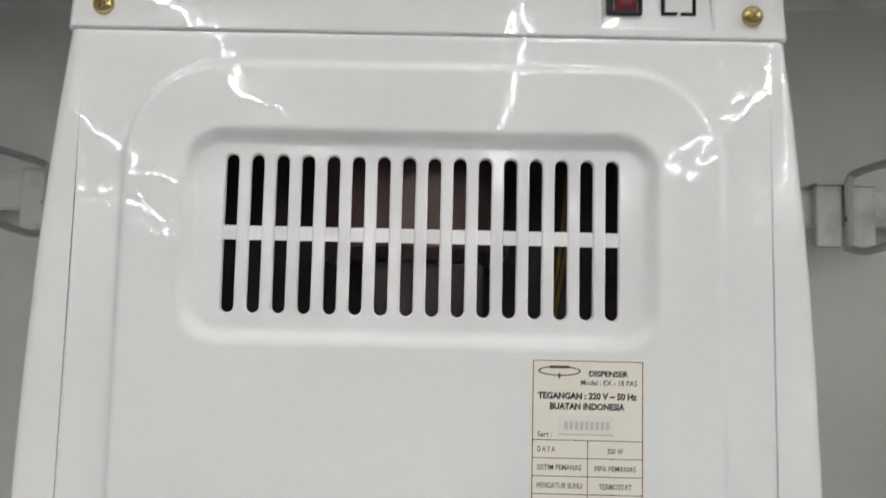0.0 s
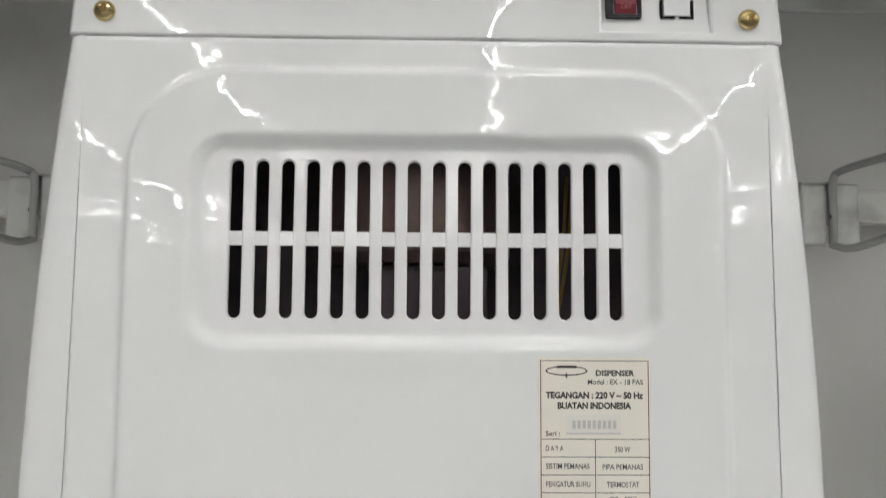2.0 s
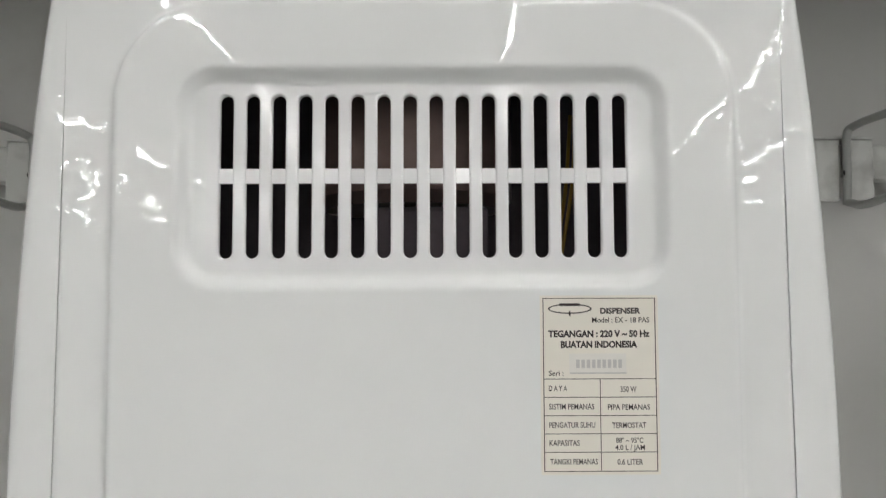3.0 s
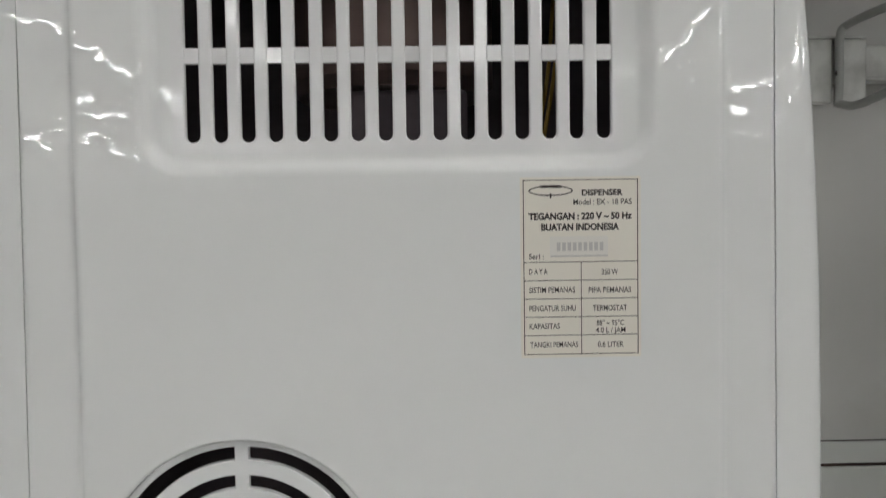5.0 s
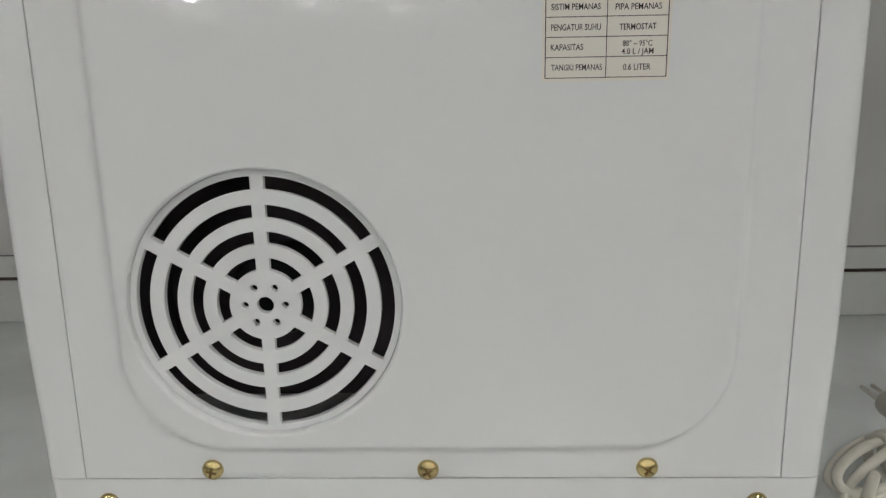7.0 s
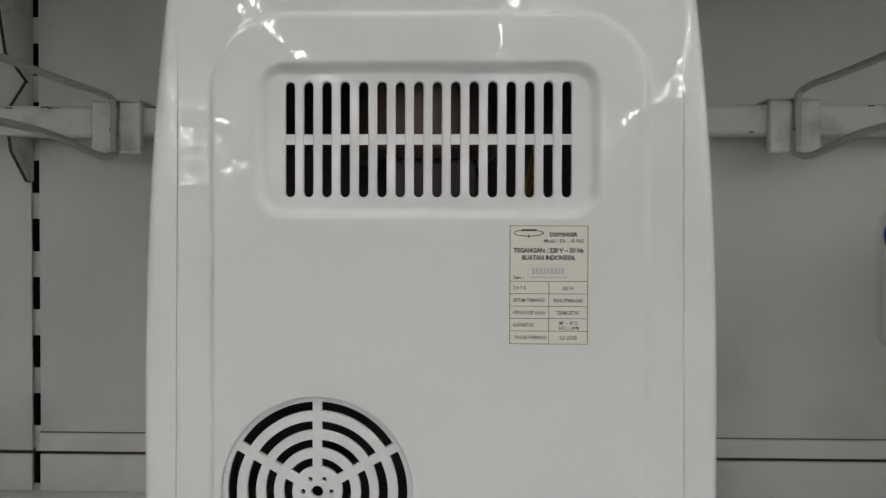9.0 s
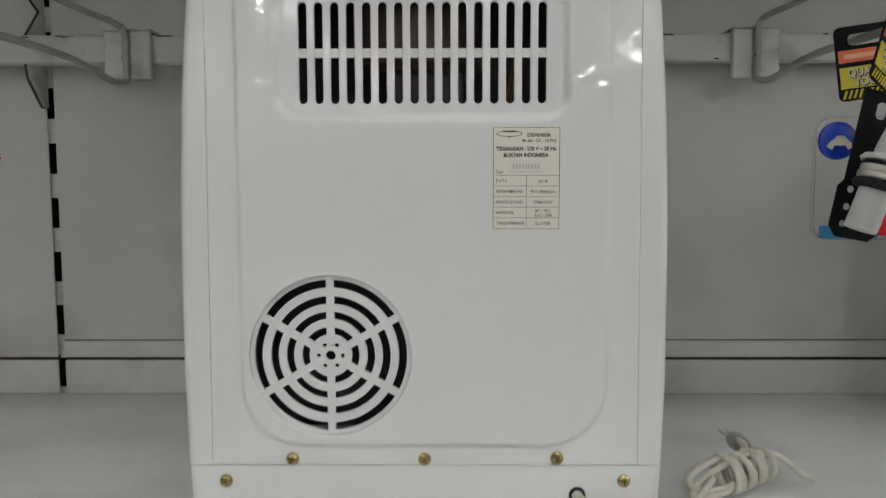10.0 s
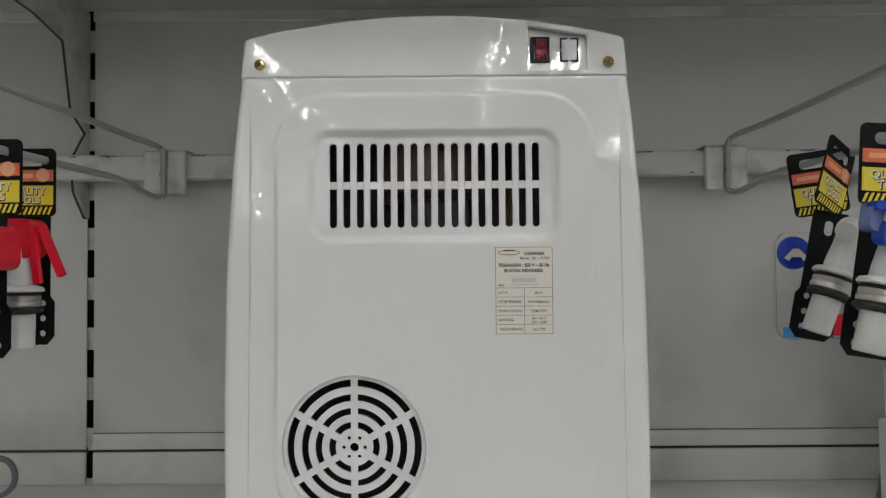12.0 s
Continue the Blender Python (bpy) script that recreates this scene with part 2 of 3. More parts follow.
slab("floor", -9, 9, -24.1, 0.5, -1.1, -1.0, STORE_FLOOR, "pale tiled shop floor below the shelving", "floor")
slab("ceiling", -9, 9, -24.1, 0.5, 2.05, 2.15, STORE, "plain pale shop ceiling with tube lights", "ceiling")
slab("wall_north", -9, 9, 0.40, 0.5, -1.0, 2.05, STORE, "plain pale wall behind the shelving", "wall")
slab("wall_south", -9, 9, -24.1, -24, -1.0, 2.05, STORE, "plain pale far shop wall", "wall")
slab("wall_west", -9, -8.9, -24, 0.40, -1.0, 2.05, STORE, "plain pale side shop wall", "wall")
slab("wall_east", 8.9, 9, -24, 0.40, -1.0, 2.05, STORE, "plain pale side shop wall", "wall")


def ceiling_light():
    lamp = thing("ceiling_light", "white fluorescent tube fitting on the shop ceiling, some rows added as fill light", "ceiling light", "tube lights in rows")
    part("housing", box(-0.05, 0.05, -1.19, 1.19, 0.03, 0.06), TAP_WHITE, lamp, bevel=0.004)
    part("tube", tube([(0, -1.17, 0), (0, 1.17, 0)], 0.010, 12), TUBE, lamp, "glowing white tube", smooth=40)
    for s in (-1, 1):
        part("tube_holder", box(-0.015, 0.015, s * 1.18 - 0.01, s * 1.18 + 0.01, -0.02, 0.032), TAP_WHITE, lamp)
    return lamp


# evenly spaced rows running away from the shelf, some only deeper in the shop; rows 2 and 3, only near by, are added as
# fill from the right
LAMPS = [(0.47 + 2.05 * row, -2.5 - 2.45 * k, 0) for row, first, last in ((-4, 5, 9), (-3, 4, 9), (-2, 2, 9), (-1, 0, 9), (0, 0, 9), (1, 0, 6), (2, 0, 4), (3, 0, 6)) for k in range(first, last)]
# one more row along the aisle, added to brighten the shelf from above
LAMPS += [(lx, ly, 90) for lx, ly in ((-2.6, -1.1), (0.0, -1.2), (2.6, -1.1))]
first_lamp = ceiling_light()
first_lamp.matrix_basis = pose(LAMPS[0][0], LAMPS[0][1], 1.99)
for lx, ly, turn in LAMPS[1:]:
    copy_thing(first_lamp, pose(lx, ly, 1.99, 0, 0, turn))


# ---- shelving ----
WALL_Y = 0.321
UP0, UP1 = -0.3740, -0.3668
DECK = lambda y: -0.0057 - 0.0285 * y  # the deck sags a little towards the back
deck = slab("shelf_deck", -1.3, 1.3, -0.19, 0.325, -0.030, 0.0, SHELF, "greenish grey painted steel shelf, lightly scuffed", "shelf", 0.002)
deck.matrix_basis = pose(0, 0, DECK(0), -1.633)
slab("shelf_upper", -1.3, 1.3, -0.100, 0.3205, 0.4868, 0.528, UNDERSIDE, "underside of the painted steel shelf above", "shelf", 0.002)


def bay(tag, x0, x1, lip):
    slab("back_panel_" + tag, x0, x1, WALL_Y, WALL_Y + 0.0015, 0.0219, 0.4753, WALL, "grey painted steel back panel with faint grime", "back panel", 0.0006)
    slab("back_riser_" + tag, x0, x1, WALL_Y - 0.0015, WALL_Y + 0.0015, -0.0146, 0.0190, STRIP, "pale painted steel strip along the shelf", "riser", 0.001)
    slab("back_gap_" + tag, x0, x1, WALL_Y + 0.0025, WALL_Y + 0.004, 0.0170, 0.0235, RUST, "dark rust-stained joint", "joint")
    slab("top_lip_" + tag, x0, x1, WALL_Y - 0.0045, WALL_Y + 0.0015, 0.4755, 0.4865, STRIP, "pale folded lip under the shelf above", "trim", 0.001)
    slab("top_back_" + tag, x0, x1, WALL_Y, WALL_Y + 0.0015, 0.4867, 0.53, WALL, "grey steel above the lip", "back panel")
    if lip:
        slab("panel_lip_" + tag, x0, x1, WALL_Y - 0.0022, WALL_Y - 0.0002, 0.0221, 0.0384, STRIP, "thin folded lip along the back panel", "trim", 0.0006)
        slab("lip_seam_" + tag, x0, x1, WALL_Y - 0.0008, WALL_Y - 0.0002, 0.0385, 0.0396, SEAM, "thin painted shadow line above the folded lip", "joint")


bay("left", -1.3, UP0, False)
bay("middle", UP1, 0.6557, True)
bay("right", 0.6663, 1.3, True)
slab("panel_gap_right", 0.645, 0.677, WALL_Y + 0.0042, WALL_Y + 0.006, -0.012, 0.53, GAP, "dark joint between two bays", "joint")

upright = thing("upright", "slotted grey steel upright between two back panels", "upright", kind="structure")
part("channel", plate([(UP0 - 0.01, -0.04), (UP1 + 0.01, -0.04), (UP1 + 0.01, 0.52), (UP0 - 0.01, 0.52)],
                      [rounded_rect(UP0 - 0.0030, UP1 + 0.0002, -0.0094 + 0.05305 * k, 0.0202 + 0.05305 * k, 0.0008, 2) for k in range(10)], WALL_Y + 0.0042, 0.0015), RAIL_PAINT, upright)
# near-black sheet that gives the slots the shade of a hollow upright
part("hollow", box(UP0 - 0.01, UP1 + 0.01, WALL_Y + 0.02, WALL_Y + 0.022, -0.04, 0.53), GAP, upright, "dark sheet for the shade behind the slots")


def bracket_plate(name, outline, label):
    """A steel plate standing out from the upright; outline in (y, z)."""
    b = thing(name, label, "bracket", kind="structure")
    bm = plate(outline, [], 0, 0.0036)
    for v in bm.verts:
        v.co = (-0.3774 + v.co.y, v.co.x, v.co.z)
    part("web", bm, RAIL_PAINT, b)
    part("worn_edge", tube([(-0.3756, y, z) for y, z in outline[:-1]], 0.0014, 8), EDGE, b, "dark worn edge")
    return b


bracket_plate("shelf_bracket", [(0.3251, 0.3509), (0.2867, 0.3734), (0.2702, 0.4404), (0.2171, 0.4507), (0.0354, 0.4600), (0.0118, 0.4860), (0.3251, 0.4860)],
              "grey steel bracket under the shelf above")
bracket_plate("rail_bracket", [(0.3251, 0.2662), (0.3162, 0.2662), (0.2938, 0.2901), (0.2891, 0.3112), (0.2938, 0.3292), (0.3162, 0.3541), (0.3251, 0.3541)],
              "chipped steel bracket holding the rail on the upright")

rail = part("hook_rail", box(-1.3, 1.3, 0.2845, 0.303, 0.3026, 0.3279), RAIL_PAINT, bevel=0.003)
chips, chip_dice = bmesh.new(), random.Random(12)
for k in range(46):
    top = k % 2
    cx, half = chip_dice.uniform(-0.65, 0.65), chip_dice.uniform(0.0015, 0.008)
    z = 0.3260 + chip_dice.uniform(-0.0006, 0.0006) if top else 0.3046
    bmesh.ops.create_cube(chips, size=1.0, matrix=pose(cx, 0.2845, z, 0, chip_dice.uniform(-2.5, 2.5)) @ Matrix.Diagonal((2 * half, 0.0006, chip_dice.uniform(0.0004, 0.0013), 1)))
part("chipped_paint", chips, EDGE, rail, "dark chips in the paint along the rail")
tagged(rail, "chipped grey painted steel rail across the back panel", "rail", kind="structure")


def wire_hook(x, upper, lower):
    """A double wire hook with its saddle on the rail; the wires' points are (off to the side, y, z)."""
    h = thing("wire_hook", "grey double wire display hook clamped on the rail", "hook", "display hooks")
    for k in (-1, 1):
        a, b = sorted((x + k * 0.0023, x + k * 0.0209))
        part("saddle", box(a, b, 0.2765, 0.2840, 0.2862, 0.3299), RAIL_PAINT, h, bevel=0.0018)
    part("saddle_top", box(x - 0.0209, x + 0.0209, 0.2765, 0.3065, 0.3300, 0.3319), RAIL_PAINT, h, bevel=0.0006)
    part("upper_wire", tube(smooth_path([(x + dx, y, z) for dx, y, z in upper]), 0.0028), WIRE, h, smooth=60)
    part("lower_wire", tube(smooth_path([(x + dx, y, z) for dx, y, z in lower]), 0.0028), WIRE, h, smooth=60)
    part("rivet", lathe([(0, 0.001), (0.0022, 0.0005), (0.0024, 0)], pose(x - 0.001, 0.2725, 0.3056, 90)), EDGE, h)
    return h


wire_hook(-0.2756, [(0, 0.2747, 0.2835), (0, 0.2732, 0.3056), (0, 0.2726, 0.3272), (-0.0038, 0.2643, 0.3333), (-0.0063, 0.2006, 0.3326), (-0.0048, 0.0944, 0.3310), (0.0026, -0.059, 0.3259)],
          [(0, 0.2740, 0.2851), (-0.0033, 0.2537, 0.2822), (-0.0021, 0.177, 0.2894), (-0.0002, 0.0708, 0.2879), (0.0085, -0.059, 0.2845), (0.0100, -0.0732, 0.2933)])
wire_hook(0.2884, [(0, 0.2747, 0.2835), (0, 0.2732, 0.3056), (0, 0.2726, 0.3307), (0.0039, 0.2643, 0.3381), (0.0070, 0.2006, 0.3380), (0.0064, 0.0944, 0.3372), (0.0002, -0.059, 0.3345)],
          [(0, 0.2740, 0.2851), (0.0035, 0.2537, 0.2822), (0.0029, 0.177, 0.2894), (0.0020, 0.0708, 0.2879), (-0.0057, -0.059, 0.2845), (-0.0071, -0.0732, 0.2933)])


# ---- water dispenser ----
dispenser = thing("water_dispenser", "glossy white plastic table-top water dispenser seen from its back", "water dispenser")
DEPTH = 0.225
PROFILE = [(0.0072, 0.1302), (0.0120, 0.1314), (0.036, 0.1326), (0.08, 0.1338), (0.135, 0.1337), (0.186, 0.1330), (0.22, 0.1317), (0.25, 0.1300), (0.282, 0.1276),
           (0.306, 0.1252), (0.33, 0.1224), (0.354, 0.1192)]
HALF = lambda z: float(np.interp(z, [p[0] for p in PROFILE], [p[1] for p in PROFILE]))


def section(z, w, r, inner, closed):
    """One half-open ring of the casing at height z, from the right edge of the opening round the front to the left edge."""
    right = ([] if closed else [(inner - 0.006, 0.0008), (inner, 0.0008)]) + [(inner, 0.0)] + [(w - r + r * math.sin(a), r - r * math.cos(a)) for a in np.linspace(0, math.pi / 2, 7)]
    right += [(w - 0.03 + 0.03 * math.cos(a), DEPTH - 0.03 + 0.03 * math.sin(a)) for a in np.linspace(0, math.pi / 2, 7)]
    ring = right + [(-x, y) for x, y in reversed(right)]
    return [(x, y, z) for x, y in ring]


def casing(z_list, inner_of, closed):
    bm = bmesh.new()
    rows = [[bm.verts.new(p) for p in section(z, HALF(z), 0.0055, inner_of(z), closed)] for z in z_list]
    for a, b in zip(rows, rows[1:]):
        for i in range(len(a) - (0 if closed else 1)):
            j = (i + 1) % len(a)
            bm.faces.new((a[i], a[j], b[j], b[i]))
    if closed:
        bm.faces.new(rows[0])
        bm.faces.new(list(reversed(rows[-1])))
    return bm


SEAM_X = lambda z: 0.1170 - 0.0081 * (z - 0.18)
part("side_casing", casing(list(np.linspace(0.0363, 0.3300, 26)), lambda z: SEAM_X(z) + 0.0001, False), SHELL, dispenser, "glossy white wrap-round casing", smooth=40)
base = part("base_skirt", casing([0.0072, 0.0085, 0.012, 0.02, 0.03, 0.0360], lambda z: 0.115, True), SHELL, dispenser, "white base skirt", smooth=40)

# pressed back panel with a raised field and a sunken vent field
FX, FZ, FR = -0.0516, 0.0978, 0.0444
SQ = 0.046


def relief(x, z):
    up = 0.0018 * blend(0.5 - rect_distance(x, z, -0.1, 0.1, 0.0475, 0.319, 0.034) / 0.0028)
    down = 0.0035 * blend(0.5 - rect_distance(x, z, -0.0775, 0.0765, 0.2275, 0.2947, 0.011) / 0.0050)
    lip = 0.0009 * blend(1 - (math.hypot(x - FX, z - FZ) - FR) / 0.0011) ** 2
    return -(up - down) + lip


def panel_mesh():
    bm = bmesh.new()
    vents = (-0.0705, 0.0695, 0.2315, 0.2915)
    step = 0.00100
    xs = sorted(set([round(v, 6) for v in np.linspace(-0.1, -0.1 + 0.001, 2)] + [round(v, 6) for v in np.arange(-0.116, 0.1161, step)]
                    + [vents[0], vents[1], FX - SQ, FX + SQ, -0.1164, 0.1164]))
    zs = sorted(set([round(v, 6) for v in np.arange(0.038, 0.3295, step)] + [0.0363, 0.3300, vents[2], vents[3], FZ - SQ, FZ + SQ]))
    grid = {}
    last_x, last_z = len(xs) - 1, len(zs) - 1

    def vert(i, j):
        if (i, j) not in grid:
            x, z = xs[i], zs[j]
            if i in (0, last_x):
                x = math.copysign(SEAM_X(z) - 0.00015, x)
            edge = 0.0004 if i in (0, last_x) or j in (0, last_z) else 0.0
            grid[i, j] = bm.verts.new((x, relief(x, z) + edge, z))
        return grid[i, j]

    def inside(i, j, r):
        cx, cz = (xs[i] + xs[i + 1]) / 2, (zs[j] + zs[j + 1]) / 2
        return r[0] < cx < r[1] and r[2] < cz < r[3]

    square = (FX - SQ, FX + SQ, FZ - SQ, FZ + SQ)
    for i in range(last_x):
        for j in range(last_z):
            if not inside(i, j, vents) and not inside(i, j, square):
                bm.faces.new((vert(i, j), vert(i + 1, j), vert(i + 1, j + 1), vert(i, j + 1)))
    i0, i1, j0, j1 = (xs.index(round(FX - SQ, 6)) if round(FX - SQ, 6) in xs else xs.index(FX - SQ), xs.index(FX + SQ), zs.index(FZ - SQ), zs.index(FZ + SQ))
    rim = [vert(i, j0) for i in range(i0, i1)] + [vert(i1, j) for j in range(j0, j1)] + [vert(i, j1) for i in range(i1, i0, -1)] + [vert(i0, j) for j in range(j1, j0, -1)]
    rows = [rim]
    ways = [(v.co.x - FX, v.co.z - FZ) for v in rim]
    for k in range(1, 13):
        t = k / 12
        row = []
        for (dx, dz) in ways:
            d = math.hypot(dx, dz)
            q = d + (FR + 0.0001 - d) * (1 - (1 - t) ** 2.2)
            x, z = FX + dx / d * q, FZ + dz / d * q
            row.append(bm.verts.new((x, relief(x, z), z)))
        rows.append(row)
    rows.append([bm.verts.new((v.co.x, v.co.y + 0.005, v.co.z)) for v in rows[-1]])
    n = len(rim)
    for a, b in zip(rows, rows[1:]):
        for k in range(n):
            bm.faces.new((a[k], a[(k + 1) % n], b[(k + 1) % n], b[k]))
    return bm


back = part("back_panel", panel_mesh(), SHELL, dispenser, "pressed glossy white back panel with a sunken vent field", smooth=50)

# vent grille: sixteen columns of two round-ended slots
slots = []
for k in range(16):
    cx, w = -0.0643 + 0.00853 * k, 0.00215
    slots.append([(cx + w, 0.2372), (cx + w, 0.2862)] + ring_loop(cx, 0.2862, w, 8, 0, math.pi)[1:]
                 + [(cx - w, 0.2372)] + ring_loop(cx, 0.2372, w, 8, math.pi, 2 * math.pi)[1:-1])
part("vent_grille", plate([(-0.0722, 0.2300), (0.0712, 0.2300), (0.0712, 0.2930), (-0.0722, 0.2930)], slots, 0.00176, 0.0028), VENT, back,
     "white vent with round-ended slots", bevel=0.0008, segments=3)
part("cross_bar", box(-0.0690, 0.0680, 0.00235, 0.0042, 0.2594, 0.2642), VENT, back, "white bar set back behind the slats")

# round fan grille: four rings of arcs between six spokes
holes = [ring_loop(FX, FZ, 0.0027, 20)] + [ring_loop(FX + 0.0066 * math.cos(a), FZ + 0.0066 * math.sin(a), 0.0011, 10) for a in [radians(60 * k) for k in range(6)]]
for r0, r1 in ((0.0118, 0.0158), (0.0204, 0.0244), (0.0288, 0.0330), (0.0378, 0.0421)):
    for k in range(6):
        a0, a1 = radians(30 + 60 * k), radians(90 + 60 * k)
        o0, o1 = math.asin(0.0022 / r0), math.asin(0.0022 / r1)
        n = 6 + int(r1 * 300)
        holes.append(ring_loop(FX, FZ, r1, n, a0 + o1, a1 - o1) + list(reversed(ring_loop(FX, FZ, r0, n, a0 + o0, a1 - o0))))
part("fan_grille", plate(ring_loop(FX, FZ, FR, 96), holes, 0.0012, 0.0028), GRILLE, back, "round white fan guard with six spokes", bevel=0.0004, segments=2)

# what shows dimly through the slots
# added sheets that keep the space behind the vents dark
part("inner_liner", box(-0.112, 0.112, 0.07, 0.074, 0.012, 0.352), INSIDE, dispenser, "added dark sheet that keeps the vents dark")
for s in (-1, 1):
    part("inner_liner", box(s * 0.112 - 0.002, s * 0.112 + 0.002, 0.006, 0.07, 0.012, 0.325), INSIDE, dispenser)
part("inner_tank", lathe([(0, 0.10), (0.034, 0.10), (0.038, 0.104), (0.038, 0.175), (0.034, 0.18), (0, 0.18)], pose(-0.005, 0.062 - 0.012, 0.155)), TANK, dispenser, "dull brown heating tank", smooth=40)
part("inner_block", box(-0.018, 0.022, 0.02, 0.05, 0.232, 0.254), INSIDE, dispenser, bevel=0.002)
for dx in (0, 0.0022):
    part("inner_cable", tube(smooth_path([(0.054 + dx, 0.038, 0.290), (0.051 + dx, 0.032, 0.262), (0.046 + dx, 0.028, 0.235), (0.041 + dx, 0.03, 0.20)]), 0.0007, 6), AMBER, dispenser, "thin amber cable")
part("fan_motor", lathe([(0, 0), (0.014, 0), (0.015, 0.002), (0.015, 0.02), (0, 0.02)], pose(FX, 0.012, FZ, -90)), BLACK_PLASTIC, dispenser, "black fan hub behind the guard", smooth=40)

# top cap with the switch recess
arc = [(x, 0.3692 - 0.0140 * (abs(x) / 0.1192) ** 2.0) for x in np.linspace(0.118, -0.118, 33)]
cap_outline = [(-0.1222, 0.3302), (0.1222, 0.3302), (0.1202, 0.3530)] + arc + [(-0.1202, 0.3525)]
recess = [(0.0595, 0.3345), (0.0968, 0.3345), (0.0968, 0.3560), (0.0595, 0.3622)]
cap = part("top_cap", plate(cap_outline, [recess], 0.0, 0.012), SHELL, dispenser, "white top cap with an arched edge", bevel=0.0012, smooth=35)
part("cap_body", plate([(x * 0.996, z - 0.0006) for x, z in cap_outline], [], 0.0122, DEPTH - 0.014), SHELL, cap, smooth=35)
floor_bm = bmesh.new()
q = [floor_bm.verts.new(p) for p in ((0.0590, 0.0006, 0.3342), (0.0972, 0.0006, 0.3342), (0.0972, 0.0062, 0.3605), (0.0590, 0.0062, 0.3645))]
floor_bm.faces.new(q)
part("recess_floor", floor_bm, SHELL, cap)
switch = part("rocker_switch", plate(rounded_rect(0.0610, 0.0732, 0.3388, 0.3550, 0.0006, 2), [rounded_rect(0.0634, 0.0722, 0.3404, 0.3534, 0.0004, 2)], 0.0002, 0.004), BLACK_PLASTIC, cap,
              "black switch bezel", bevel=0.0003)
rock = bmesh.new()
side = [(0.3406, 0.0016), (0.3440, 0.0005), (0.3470, 0.0008), (0.3532, -0.0010), (0.3532, 0.004), (0.3406, 0.004)]
va, vb = [[rock.verts.new((x, y, z)) for z, y in side] for x in (0.0642, 0.0716)]
rock.faces.new(va)
rock.faces.new(list(reversed(vb)))
for i in range(6):
    rock.faces.new((va[i - 1], va[i], vb[i], vb[i - 1]))
part("rocker", rock, RED_ROCKER, switch, "dark red rocker", bevel=0.0003)
part("rocker_shadow", box(0.0630, 0.0726, 0.0038, 0.0041, 0.3400, 0.3538), BLACK_PLASTIC, switch)
lettering("ON", 0.0664, 0.0694, 0.3502, 0.0017, -0.0005, FADED_PRINT, switch)
lettering("OFF", 0.0660, 0.0698, 0.3430, 0.0017, 0.0003, FADED_PRINT, switch)
blank = part("blank_cover", plate(rounded_rect(0.0812, 0.0902, 0.3402, 0.3532, 0.0004, 2), [], 0.0012, 0.001), SHELL, cap, "white knock-out cover outlined by dark slits")
for x0, x1, z0, z1 in ((0.0800, 0.0850, 0.3392, 0.3399), (0.0866, 0.0914, 0.3392, 0.3399), (0.0800, 0.0846, 0.3536, 0.3543), (0.0862, 0.0914, 0.3536, 0.3543),
                       (0.0800, 0.0807, 0.3399, 0.3458), (0.0800, 0.0807, 0.3474, 0.3536), (0.0907, 0.0914, 0.3399, 0.3458), (0.0907, 0.0914, 0.3474, 0.3536)):
    part("slit", box(x0, x1, 0.0008, 0.0022, z0, z1), GAP, blank)


def screw(x, y, z, turn):
    s = part("screw", lathe([(0, 0.0024), (0.0015, 0.0023), (0.0028, 0.0017), (0.0036, 0.0007), (0.0037, 0.0)], pose(x, y, z, 90), 24), BRASS, dispenser, "brass cross-head screw", smooth=50)
    for k in range(2):
        bm = box(-0.0019, 0.0019, -0.0025, -0.0014, -0.0004, 0.0004)
        bmesh.ops.transform(bm, matrix=pose(x, y, z, 0, turn + 90 * k), verts=bm.verts)
        part("cross_slot", bm, BRASS_DARK, s)


for x, y, z, turn in ((-0.11, -0.0002, 0.3385, 20), (0.11, -0.0002, 0.3385, 50), (-0.0735, -0.0001, 0.0398, 15), (0.0, -0.0001, 0.0396, 60), (0.0735, -0.0001, 0.0402, 35),
                      (-0.1108, -0.0001, 0.0272, 70), (0.1108, -0.0001, 0.0272, 5)):
    screw(x, y, z, turn)

for s in (-1, 1):
    for y in (0.012, DEPTH - 0.03):
        h = 0.009 - DECK(y)
        part("foot", lathe([(0, 0), (0.0052, 0), (0.0058, 0.0008), (0.0064, h), (0, h)], pose(s * 0.1145, y, DECK(y) - 0.0001)), GRILLE, dispenser, "short white foot", smooth=40)
for x in (-0.0735, -0.0655, -0.0268, -0.0192, 0.0195, 0.0272, 0.0657, 0.0738):
    part("base_rib", box(x - 0.0009, x + 0.0009, 0.003, 0.05, 0.0005, 0.0080), GRILLE, dispenser)
part("base_tray", box(-0.112, 0.112, 0.008, DEPTH - 0.01, 0.0050, 0.0070), BLACK_PLASTIC, dispenser, "dark underside")
# the base has no opening; a dark ring stands in for the shaded cord hole
part("cord_grommet", lathe([(0.0031, 0.0), (0.0031, 0.0012), (0.0040, 0.0014), (0.0046, 0.0008), (0.0047, -0.0005)], pose(0.0850, -0.0001, 0.0190, 90)), RUBBER, dispenser, "dark ring drawn for the shaded cord hole", smooth=50)

# rating label
sticker = part("rating_label", box(0.0365, 0.0738, -0.00202, -0.00182, 0.1669, 0.2228), PAPER, dispenser, "cream paper rating label with brown print")
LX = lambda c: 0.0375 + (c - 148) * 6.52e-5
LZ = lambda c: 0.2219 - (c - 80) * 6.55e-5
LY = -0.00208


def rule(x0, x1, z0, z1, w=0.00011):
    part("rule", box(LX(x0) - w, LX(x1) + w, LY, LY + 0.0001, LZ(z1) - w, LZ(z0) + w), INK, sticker)


